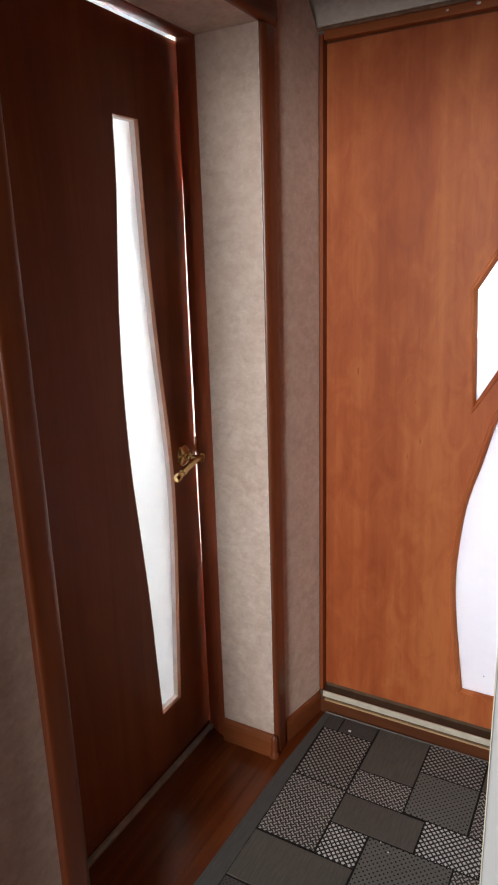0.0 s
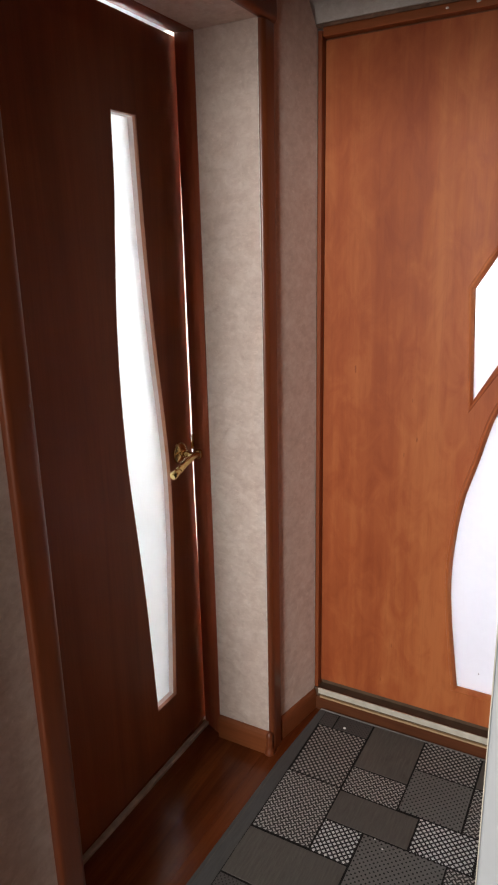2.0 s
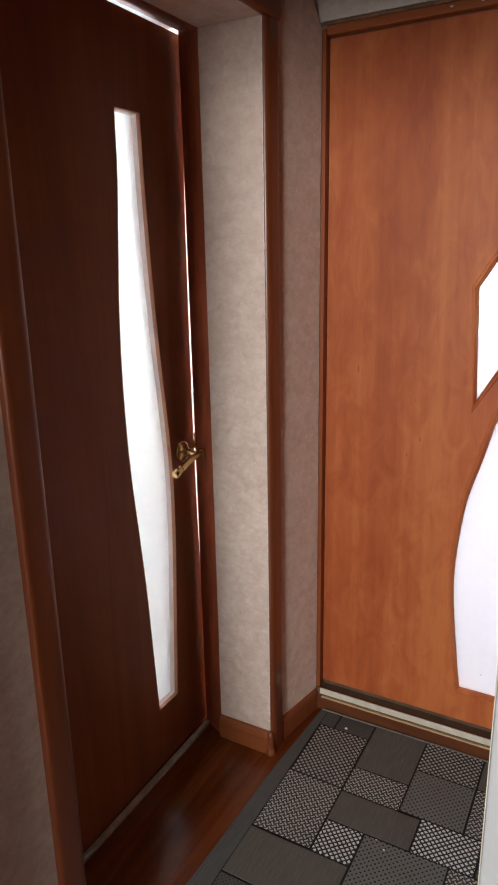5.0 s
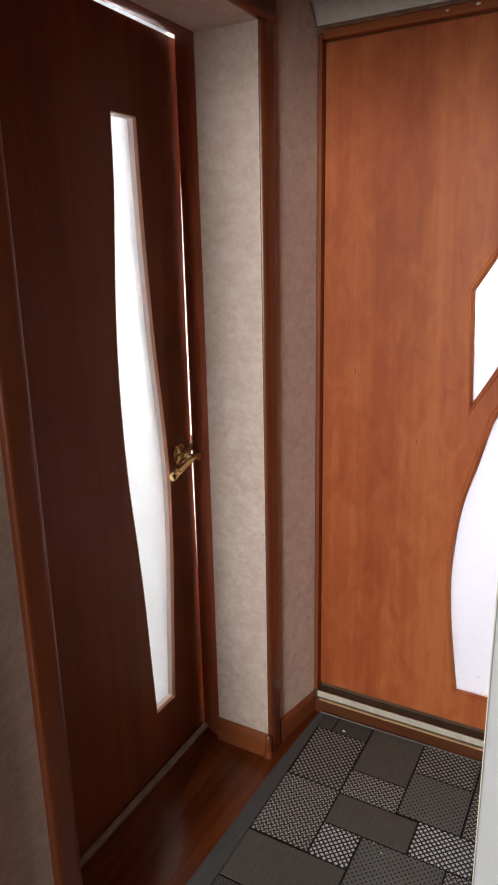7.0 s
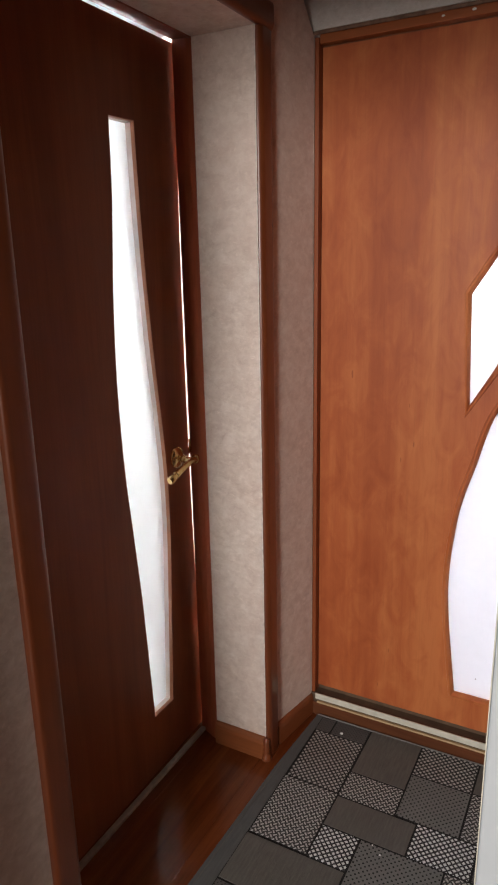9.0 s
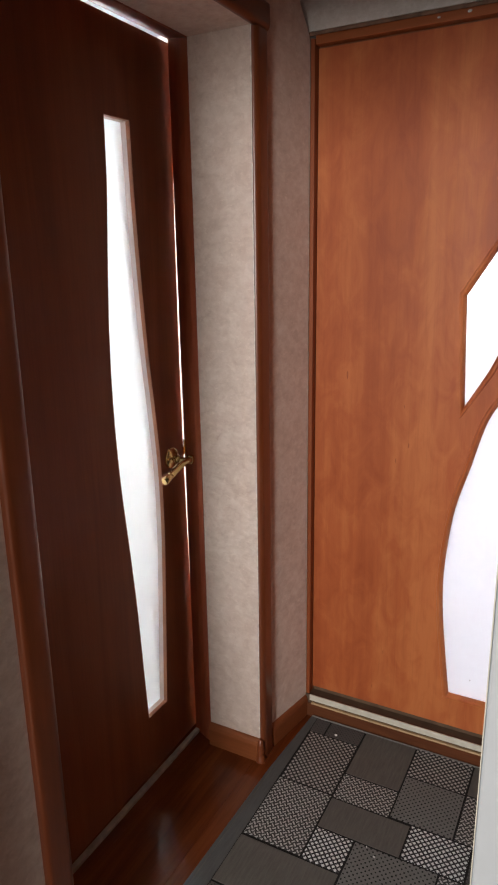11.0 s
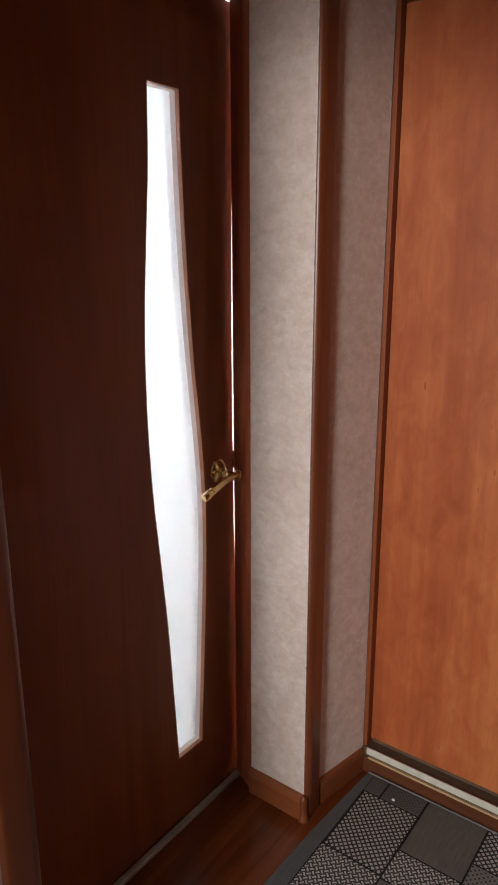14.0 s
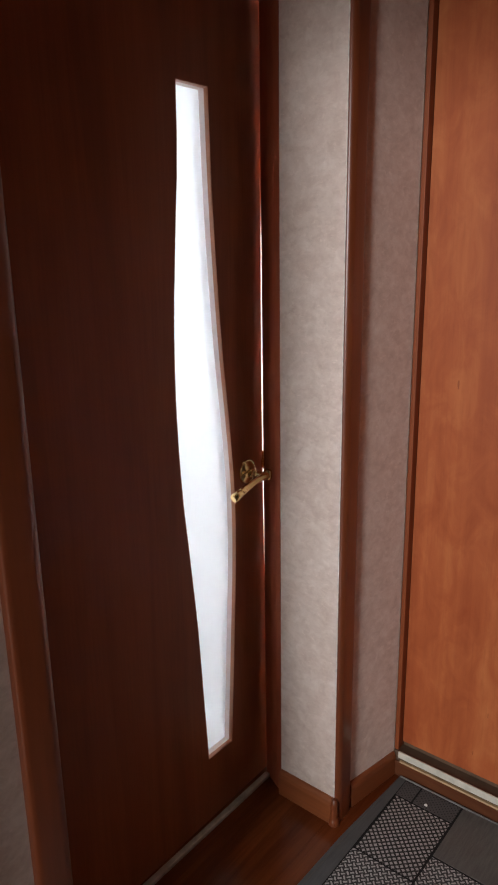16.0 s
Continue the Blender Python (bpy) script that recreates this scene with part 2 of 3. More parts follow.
def box(x0, x1, y0, y1, z0, z1, bev=0.0, seg=2, bm=None):
    own = bmesh.new()
    vs = [own.verts.new((x, y, z)) for z in (z0, z1) for y in (y0, y1) for x in (x0, x1)]
    for f in ((0, 2, 3, 1), (4, 5, 7, 6), (0, 1, 5, 4), (2, 6, 7, 3), (0, 4, 6, 2), (1, 3, 7, 5)):
        own.faces.new([vs[i] for i in f])
    if bev:
        bmesh.ops.bevel(own, geom=own.edges[:], offset=bev, segments=seg, profile=0.5, affect="EDGES")
    if bm is None:
        return own
    tmp = bpy.data.meshes.new("tmp")
    own.to_mesh(tmp)
    own.free()
    bm.from_mesh(tmp)
    bpy.data.meshes.remove(tmp)
    return bm


def prism(poly, z0, z1, place=None, bev=0.0):
    """A polygon pushed from z0 to z1; place turns (u, v, d) into a point."""
    place = place or (lambda u, v, d: (u, v, d))
    bm = bmesh.new()
    a = [bm.verts.new(place(u, v, z0)) for u, v in poly]
    b = [bm.verts.new(place(u, v, z1)) for u, v in poly]
    n = len(poly)
    bm.faces.new(a[::-1])
    bm.faces.new(b)
    for i in range(n):
        bm.faces.new((a[i], a[(i + 1) % n], b[(i + 1) % n], b[i]))
    if bev:
        bmesh.ops.bevel(bm, geom=bm.edges[:], offset=bev, segments=2, profile=0.5, affect="EDGES")
    return bm


def plate(outer, holes, d0, d1, place):
    """A slab with openings that go right through."""
    bm = bmesh.new()
    for d in (d0, d1):
        edges = []
        for loop in (outer, *holes):
            vs = [bm.verts.new(place(u, v, d)) for u, v in loop]
            edges += [bm.edges.new((vs[i], vs[(i + 1) % len(vs)])) for i in range(len(vs))]
        bmesh.ops.triangle_fill(bm, edges=edges, use_beauty=True, use_dissolve=False)
    bm.verts.ensure_lookup_table()
    start, total = 0, len(outer) + sum(len(h) for h in holes)
    for loop in (outer, *holes):
        n = len(loop)
        for i in range(n):
            a, b = start + i, start + (i + 1) % n
            bm.faces.new([bm.verts[k] for k in (a, b, b + total, a + total)])
        start += n
    return bm


def inset(loop, by):
    """The closed outline moved inwards; loop runs anticlockwise."""
    out, n = [], len(loop)
    for i in range(n):
        p, q, r = (Vector(loop[(i + k) % n]) for k in (-1, 0, 1))
        e, f = (q - p).normalized(), (r - q).normalized()
        a, b = Vector((-e.y, e.x)), Vector((-f.y, f.x))
        m = a + b
        m = m / max(0.25, m.dot(m) / 2)
        out.append(tuple(q + m * by))
    return out


def moulding(loop, profile, place):
    """A strip round an opening: profile is a list of (inset, depth)."""
    bm = bmesh.new()
    rings = [[bm.verts.new(place(u, v, d)) for u, v in inset(loop, k)] for k, d in profile]
    n = len(loop)
    for a, b in zip(rings, rings[1:]):
        for i in range(n):
            bm.faces.new((a[i], a[(i + 1) % n], b[(i + 1) % n], b[i]))
    return bm


def tube(points, radius, sides=14, caps=True):
    bm = bmesh.new()
    rings, n = [], len(points)
    for i, p in enumerate(points):
        p = Vector(p)
        d = (Vector(points[min(i + 1, n - 1)]) - Vector(points[max(i - 1, 0)])).normalized()
        up = Vector((0, 0, 1)) if abs(d.z) < 0.9 else Vector((0, 1, 0))
        s = d.cross(up).normalized()
        t = s.cross(d)
        r = radius[i] if isinstance(radius, (list, tuple)) else radius
        rings.append([bm.verts.new(p + r * (math.cos(k) * s + math.sin(k) * t)) for k in (2 * math.pi * j / sides for j in range(sides))])
    for a, b in zip(rings, rings[1:]):
        for j in range(sides):
            bm.faces.new((a[j], a[(j + 1) % sides], b[(j + 1) % sides], b[j]))
    if caps:
        bm.faces.new(rings[0][::-1])
        bm.faces.new(rings[-1])
    return bm


def smooth_curve(knots, steps):
    """Catmull-Rom points through (u, v) knots."""
    out = []
    k = [knots[0], *knots, knots[-1]]
    for i in range(1, len(k) - 2):
        p0, p1, p2, p3 = (Vector(q) for q in k[i - 1 : i + 3])
        for j in range(steps):
            t = j / steps
            out.append(tuple(0.5 * (2 * p1 + (p2 - p0) * t + (2 * p0 - 5 * p1 + 4 * p2 - p3) * t * t + (3 * p1 - p0 - 3 * p2 + p3) * t**3)))
    out.append(tuple(knots[-1]))
    return out


# ---- plan, in metres: x from the left wall's face, y from the entrance wall's face, z from the floor ----
Y_FAR, Y_NEAR = -0.263, -1.066      # sides of the deep doorway in the left wall
HEAD = 2.016                        # its soffit
X_JAMB, X_BACK = -0.1765, -0.249      # front of the door frame, back of the left wall
RIGHT = 0.752                       # right wall of the passage
MOUTH = -1.24                       # where the passage opens into the hall
CEIL = 2.52

# ---- structure ----
solid("floor", box(-3.4, 2.0, -6.8, 3.0, -0.12, -0.004), plain("screed", (0.12, 0.06, 0.03), 0.6), "plain under-floor below the laminate boards", "floor", "structure")
# ceiling is out of view; greyed so that it bounces less light
solid("ceiling", box(-3.4, 2.0, -6.8, 3.0, CEIL, CEIL + 0.12), plain("darkened_ceiling_grey", (0.36, 0.35, 0.335), 0.8, 0, 0.05, 5), "plain unseen ceiling, greyed to cut bounce light", "ceiling", "structure")

# left wall: far pier with a slightly splayed face, lintel, near stretch
w = thing("wall_left", (-0.15, -0.6, 0), "mottled beige wallpapered wall with a deep doorway", "wall", "", "structure")
part("wall_far_pier", prism([(0, Y_FAR), (0, -0.0005), (-0.0005, 0.12), (X_BACK, 0.12), (X_BACK, -0.232), (X_JAMB, -0.232), (X_JAMB, Y_FAR)], 0, CEIL), PAPER_BOUNCE, w)
packing = bmesh.new()
low = [packing.verts.new(v) for v in ((0.0005, -0.19, 0.0), (0.0366, -0.001, 0.0), (0.0005, -0.001, 0.0))]
top = [packing.verts.new(v) for v in ((0.0005, -0.19, 2.34), (0.0366, -0.001, 2.048), (0.0005, -0.001, 2.06))]
packing.faces.new(low)
packing.faces.new(top)
for k in range(3):
    packing.faces.new((low[k], low[k - 1], top[k - 1], top[k]))
part("splayed_packing", packing, PAPER_BOUNCE, w)
part("paper_edge", box(0.0356, 0.0368, -0.0024, -0.0008, 0.082, 2.045), PAPER_EDGE, w, "thin pale torn paper edge")
part("reveal_paper", box(X_JAMB + 0.001, -0.001, Y_FAR - 0.003, Y_FAR + 0.001, 0.0, HEAD), PAPER, w, "pale beige mottled wallpaper")
part("paper_edge", box(-0.0012, 0.0009, Y_FAR - 0.0042, Y_FAR - 0.0006, 0.078, HEAD - 0.001), PAPER_EDGE, w, "thin pale torn paper edge")
part("wall_lintel", prism([(0, HEAD + 0.001), (X_JAMB + 0.0005, HEAD + 0.001), (X_JAMB + 0.0005, HEAD + 0.031), (X_BACK, HEAD + 0.031), (X_BACK, CEIL), (0, CEIL)], Y_NEAR, Y_FAR, lambda u, v, d: (u, d, v)), PAPER_BOUNCE, w)
# the jut beyond y -1.36 is unseen, added to shade this stretch and its casing
part("wall_near", prism([(0, Y_NEAR), (X_JAMB, Y_NEAR), (X_JAMB, -1.1), (X_BACK, -1.1), (X_BACK, -1.52), (0.052, -1.52), (0.052, -1.36), (0, -1.36)], 0, CEIL), PAPER, w)

# entrance wall with the orange door's opening
place_n = lambda u, v, d: (u, d, v)
solid("wall_entrance", plate([(0.0005, 0), (RIGHT + 0.12, 0), (RIGHT + 0.12, CEIL), (0.0005, CEIL)], [[(0.036, 0.002), (0.748, 0.002), (0.748, 2.062), (0.036, 2.062)]], 0.0, 0.14, place_n), PAPER_LIFTED, "greyish mottled wallpapered wall above the entrance door, lightened against shade", "wall", "structure")
solid("wall_right", box(RIGHT, RIGHT + 0.2, MOUTH + 0.02, -0.001, 0, CEIL), HALL_WALL, "unseen wall of the narrow passage, dark brown to cut bounce light", "wall", "structure")
solid("wall_hall_side", box(RIGHT + 0.201, 1.9, MOUTH + 0.02, MOUTH + 0.14, 0, CEIL), HALL_WALL, "unseen hall wall, dark brown to cut bounce light", "wall", "structure")
solid("wall_hall_left", box(-1.0, -0.9, -5.259, -1.5205, 0, CEIL), HALL_WALL, "unseen hall wall, dark brown to cut bounce light", "wall", "structure")
solid("wall_hall_right", box(1.8, 1.9, -5.259, MOUTH + 0.019, 0, CEIL), HALL_WALL, "unseen hall wall, dark brown to cut bounce light", "wall", "structure")
place_s = lambda u, v, d: (u, d, v)
solid("wall_hall_back", plate([(-1.0, 0), (1.9, 0), (1.9, CEIL), (-1.0, CEIL)], [[(0.0, 1.1), (1.2, 1.1), (1.2, 2.4), (0.0, 2.4)]], -5.5, -5.26, place_s), HALL_WALL, "unseen hall wall with a window, dark brown to cut bounce light", "wall", "structure")
# added out of view: its height sets how far up the doors light reaches
solid("passage_head_blocker", box(0.001, RIGHT + 0.12, MOUTH + 0.001, MOUTH + 0.0195, 1.905, CEIL), PAPER, "unseen piece above the passage mouth, added to shade the door and reveal tops", "wall", "structure")
t = thing("casing_white", (RIGHT + 0.06, MOUTH, 0), "smooth white painted door casing on the passage corner", "door casing", "", "structure")
part("casing_board", box(RIGHT - 0.004, RIGHT + 0.2, MOUTH - 0.004, MOUTH - 0.0005, 0, 1.95, 0.003), WHITE_PAINT, t)

part("casing_edge", box(RIGHT - 0.0053, RIGHT - 0.0043, MOUTH - 0.004, MOUTH + 0.008, 0, 1.95), CREAM_METAL, t, "thin cream edge")


def window_in_wall(name, c, width, height, along):
    """A white window with one mullion, in an opening; along is 'x' or 'y'."""
    w = thing(name, c, "white framed window with clear glass and one mullion", "window", "", "structure")
    sx, sy = (width / 2, 0.03) if along == "x" else (0.03, width / 2)
    hz = height / 2

    def bar(n, a0, a1, z0, z1):
        b = box(c[0] + a0, c[0] + a1, c[1] - 0.03, c[1] + 0.03, c[2] + z0, c[2] + z1, 0.004) if along == "x" else box(c[0] - 0.03, c[0] + 0.03, c[1] + a0, c[1] + a1, c[2] + z0, c[2] + z1, 0.004)
        return part(n, b, WHITE_PAINT, w)

    h = width / 2
    bar("window_frame", -h, -h + 0.05, -hz, hz)
    bar("window_frame", h - 0.05, h, -hz, hz)
    bar("window_frame", -h + 0.05, h - 0.05, -hz, -hz + 0.05)
    bar("window_frame", -h + 0.05, h - 0.05, hz - 0.05, hz)
    bar("mullion", -0.03, 0.03, -hz + 0.05, hz - 0.05)
    return w


window_in_wall("window_1", (0.6, -5.38, 1.75), 1.2, 1.3, "x")

# room past the dark door
solid("wall_room_window", plate([(-3.4, 0), (-0.56, 0), (-0.56, CEIL), (-3.4, CEIL)], [[(-3.2, 0.55), (-1.0, 0.55), (-1.0, 2.25), (-3.2, 2.25)]], 2.72, 2.9, place_n), PLASTER, "white plastered wall with a bright window", "wall", "structure")
solid("wall_room_side", box(-3.4, X_BACK - 0.001, -1.52, -1.42, 0, CEIL), PLASTER, "white plastered wall of the room behind the dark door", "wall", "structure")
solid("wall_room_end", box(-3.4, -3.3, -1.419, 2.719, 0, CEIL), PLASTER, "white plastered wall of the room behind the dark door", "wall", "structure")
solid("wall_room_divider", box(-0.62, -0.56, 0.1205, 2.719, 0, CEIL), PLASTER, "white plastered wall of the room behind the dark door", "wall", "structure")
solid("wall_room_return", box(-0.559, X_BACK - 0.001, 0.1205, 0.18, 0, CEIL), PLASTER, "white plastered wall of the room behind the dark door", "wall", "structure")
dresser = thing("dresser", (-1.75, 2.45, 0), "low red-brown wooden dresser with pale drawer fronts under the window", "dresser")
part("carcass", box(-2.3, -1.2, 2.3, 2.7, 0.0, 0.47, 0.006), TRIM_WOOD_Y, dresser)
part("top", box(-2.32, -1.18, 2.28, 2.7, 0.472, 0.50, 0.004), PLASTER, dresser, "pale dresser top")
for cx in (-2.02, -1.48):
    for k in range(2):
        part("drawer", box(cx - 0.24, cx + 0.24, 2.284, 2.299, 0.05 + 0.21 * k, 0.235 + 0.21 * k, 0.003), PLASTER, dresser, "pale drawer front")
window_in_wall("window_2", (-2.1, 2.81, 1.4), 2.2, 1.7, "x")
# porch past the orange door
solid("wall_porch_left", box(-0.5, -0.44, 0.181, 2.5, 0, CEIL), PLASTER, "white plastered porch wall", "wall", "structure")
solid("wall_porch_right", box(1.9, 2.0, 0.06, 2.7, 0, CEIL), PLASTER, "white plastered porch wall", "wall", "structure")
solid("wall_porch_front", box(RIGHT + 0.121, 1.9, 0.06, 0.14, 0, CEIL), PLASTER, "white plastered porch wall", "wall", "structure")
solid("wall_porch_window", plate([(-0.5, 0), (1.899, 0), (1.899, CEIL), (-0.5, CEIL)], [[(-0.3, 0.95), (1.2, 0.95), (1.2, 2.35), (-0.3, 2.35)]], 2.5, 2.7, place_n), PLASTER, "white plastered porch wall with a bright window", "wall", "structure")
window_in_wall("window_3", (0.45, 2.6, 1.65), 1.5, 1.4, "x")


# ---- dark door in its deep doorway ----
# cross-section of the casing board: (along the wall, out of it)
CASING = [(0.0, 0.0)] + [(0.019 * (1 - math.cos(math.pi * k / 20)), 0.0005 + 0.0143 * math.sin(math.pi * k / 20)) for k in range(0, 11)]
CASING += [(0.028, 0.0147), (0.042, 0.0144), (0.056, 0.0139), (0.0635, 0.0133), (0.0665, 0.0115), (0.0682, 0.0075), (0.0688, 0.0)]
casing = thing("door_casing", (0.0, -0.66, 0), "glossy red-brown rounded wooden casing round the deep doorway", "door casing", "", "structure")
prof = [(0.92 * s, x) for s, x in CASING]
part("casing_upright", prism([(x, Y_FAR - 0.0028 + s) for s, x in prof][::-1], 0.0, HEAD - 0.002), TRIM_WOOD, casing, "", True)
part("casing_upright", prism([(x, Y_NEAR - 0.001 - s) for s, x in prof], 0.0, HEAD - 0.002), TRIM_WOOD, casing, "", True)
part("casing_head", prism([(x, HEAD + s) for s, x in prof], Y_NEAR - 0.0698, Y_FAR + 0.0698, lambda u, v, d: (u, d, v)), TRIM_WOOD_Y, casing, "", True)

frame_d = thing("door_frame", (-0.215, -0.65, 0), "dark red-brown wooden door frame with a rebate", "door frame", "", "structure")
# the thin tongue to y -0.15 is added, unseen, to cut bounce onto the leaf
part("jamb", prism([(X_JAMB, Y_FAR - 0.003), (X_JAMB, -0.2325), (-0.2495, -0.2325), (-0.2495, -0.15), (-0.252, -0.15), (-0.252, -0.237), (-0.247, -0.2395), (-0.222, -0.249), (-0.196, -0.2605)], 0.0, HEAD + 0.014), JAMB_WOOD, frame_d)
part("jamb", prism([(X_JAMB, -1.0665), (X_JAMB, -1.099), (-0.251, -1.099), (-0.251, -1.056), (-0.225, -1.0665)][::-1], 0.0, HEAD), JAMB_WOOD, frame_d)
part("jamb_head", prism([(X_JAMB, HEAD - 0.002), (X_JAMB, HEAD + 0.03), (-0.251, HEAD + 0.03), (-0.251, HEAD + 0.013)], -1.05, -0.2395, lambda u, v, d: (u, d, v)), JAMB_WOOD, frame_d)
# the pale colour stands for the room's daylight on the wooden rebate
part("head_rebate", box(-0.315, -0.2515, -1.05, -0.2395, HEAD + 0.0205, HEAD + 0.034, 0.002), PLASTER, frame_d, "rebate above the leaf, made pale for the daylight caught on it")
part("threshold_strip", box(-0.250, -0.234, -1.052, -0.243, 0.0, 0.013, 0.003), GREY_STRIP, frame_d, "worn grey metal threshold strip")

HINGE, FREE = Vector((-0.2525, -1.05)), Vector((-0.263, -0.2155))
ALONG = (FREE - HINGE).normalized()
LEAF_W = (FREE - HINGE).length


def leaf_at(u, v, d):
    """u from the hinge, v up, d into the leaf from its hall face."""
    p = HINGE + ALONG * u + Vector((-ALONG.y, ALONG.x)) * d
    return (p.x, p.y, v)


def u_of(y):
    return (y - HINGE.y) / ALONG.y


door = thing("door_1", (HINGE.x, HINGE.y, 0.02), "dark mahogany veneered interior door, slightly ajar, with wavy frosted glass", "door", "", "structure")
Z0, Z1 = 0.008, 2.0262
warp = [(LEAF_W - 0.0128 * max(0.0, 1 - ((z - 1.13) / 0.76) ** 2), z) for z in [Z0 + (Z1 - Z0) * k / 24 for k in range(25)]]
outer = [(0.0, Z0), *warp, (0.0, Z1)]
left = smooth_curve([(u_of(y), z) for y, z in [(-0.499, 1.814), (-0.504, 1.66), (-0.516, 1.527), (-0.531, 1.345), (-0.536, 1.16), (-0.529, 0.96), (-0.512, 0.78), (-0.494, 0.586), (-0.482, 0.384), (-0.471, 0.196)]], 4)
right = smooth_curve([(u_of(y), z) for y, z in [(-0.377, 0.194), (-0.360, 0.46), (-0.345, 0.71), (-0.344, 0.9), (-0.357, 1.07), (-0.376, 1.25), (-0.392, 1.47), (-0.400, 1.66), (-0.403, 1.816)]], 4)
hole = left + right
part("leaf", plate(outer, [hole], 0.0, 0.04, leaf_at), DARK_WOOD, door)
part("glass_moulding", moulding(hole, [(-0.001, -0.0005), (0.0006, -0.0008), (0.0014, 0.003), (0.0018, 0.0095)], leaf_at), GLASS_TRIM, door, "lighter red-brown bevelled edge of the glass opening")
# deeper half of the opening's edge, coloured pale for the glow beside the pane
part("pane_glow_edge", moulding(hole, [(0.0018, 0.0096), (0.0024, 0.014), (0.0028, 0.0239)], leaf_at), GLASS_GLOW, door, "deeper edge of the glass opening, painted pale for the pane's glow")
part("glass_pane", plate(inset(hole, 0.001), [], 0.024, 0.028, leaf_at), FROST_WARM, door, "bright frosted glass pane")
HY = u_of(-0.293)
handle = part("handle", tube([leaf_at(HY, 0.944, d) for d in (0.0005, -0.003, -0.0055, -0.0075, -0.0095, -0.0115, -0.013, -0.0145)], [0.0312, 0.0308, 0.0295, 0.0272, 0.0238, 0.0195, 0.0155, 0.011], 32), BRASS, door, "polished brass lever handle on a round rose", True)
part("handle_neck", tube([leaf_at(HY, 0.943, d) for d in (-0.012, -0.018, -0.020, -0.024, -0.027, -0.030, -0.038, -0.050, -0.056)], [0.0125, 0.0125, 0.0088, 0.0112, 0.0112, 0.0085, 0.0078, 0.0088, 0.009], 18), BRASS, handle, "", True)
KNUCKLE = [leaf_at(u_of(-0.279), z, -0.056) for z in (0.930, 0.932, 0.937, 0.949, 0.954, 0.956)]
part("handle_knuckle", tube(KNUCKLE, [0.006, 0.0095, 0.0112, 0.0112, 0.0095, 0.006], 18), BRASS, handle, "", True)
lever = [leaf_at(u_of(y), z, d) for y, z, d in [(-0.276, 0.943, -0.056), (-0.300, 0.944, -0.059), (-0.335, 0.942, -0.062), (-0.365, 0.936, -0.064), (-0.392, 0.928, -0.064), (-0.3935, 0.9275, -0.064), (-0.396, 0.927, -0.064), (-0.3975, 0.9265, -0.064), (-0.418, 0.919, -0.0625), (-0.421, 0.918, -0.062)]]
part("handle_lever", tube(lever, [0.0088, 0.0094, 0.0088, 0.0086, 0.0094, 0.0080, 0.0080, 0.0096, 0.0108, 0.0088], 18), BRASS, handle, "", True)
part("latch_bolt", box(-0.2635, -0.2545, -0.2330, -0.2260, 0.940, 0.962, 0.001), BRASS, door, "small brass latch bolt")
part("strike_plate", box(-0.2512, -0.2440, -0.2445, -0.2385, 0.950, 0.990, 0.001), BRASS, frame_d, "brass strike plate let into the frame")

# ---- orange entrance door ----
Y_LEAF = 0.027
frame_o = thing("entrance_frame", (0.39, 0.02, 0), "narrow orange-brown frame round the entrance door", "door frame", "", "structure")
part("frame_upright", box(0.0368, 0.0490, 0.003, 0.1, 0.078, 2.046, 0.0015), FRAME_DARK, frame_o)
part("frame_upright", box(0.737, 0.747, 0.002, 0.1, 0.078, 2.06, 0.002), FRAME_WOOD, frame_o)
part("frame_head", box(0.0495, 0.7365, 0.006, 0.1, 2.031, 2.0615, 0.002), FRAME_WOOD, frame_o)
part("frame_cap", box(0.002, 0.747, -0.004, -0.0005, 2.0505, 2.0595, 0.0012), CAP_WOOD, frame_o, "dark brown ragged trim strip")
# filler strips: the open gap's shade is put into their brown
part("gap_shade", box(0.0493, 0.0502, 0.030, 0.1, 0.078, 2.03), DARK_GAP, frame_o, "brown strip painted as the shadow gap round the leaf")
part("gap_shade", box(0.0507, 0.736, 0.032, 0.1, 2.0262, 2.0305), DARK_GAP, frame_o, "brown strip painted as the shadow gap above the leaf")
for px, pz, pr in ((0.368, 2.0435, 0.0032), (0.44, 2.0455, 0.0042)):
    drop = bmesh.new()
    bmesh.ops.create_icosphere(drop, subdivisions=2, radius=pr, matrix=pose(px, 0.0058, pz) @ Matrix.Diagonal((1.3, 0.35, 0.8, 1)))
    part("paint_speck", drop, PLASTER, frame_o, "small white paint speck", True)
part("nail_hole", box(0.0372, 0.0402, 0.0112, 0.0118, 2.024, 2.028), DARK_STEP, frame_o, "small dark nail hole")
step = thing("entrance_step", (0.39, 0.02, 0), "low brown wooden door step with a cream metal edge strip", "door step", "", "structure")
part("step_body", box(0.035, 0.751, 0.0, 0.13, 0.0, 0.0765, 0.002), DARK_STEP, step, "dark brown worn step top")
part("step_sill", box(0.0505, 0.7355, 0.036, 0.12, 0.0768, 0.0995, 0.001), DARK_STEP, step, "dark worn sill under the door leaf")
part("step_front", box(0.035, 0.751, -0.006, -0.0005, 0.0, 0.0475, 0.001), RISER_WOOD, step, "red-brown wooden riser")
part("edge_strip", box(0.053, 0.751, -0.006, -0.0005, 0.0598, 0.0808, 0.0015), CREAM_METAL, step, "pale cream metal edge strip")
part("edge_bead", box(0.060, 0.751, -0.010, -0.0005, 0.0485, 0.0545, 0.0015), plain("tan_bead", (0.5, 0.33, 0.17), 0.45), step, "thin tan bead")

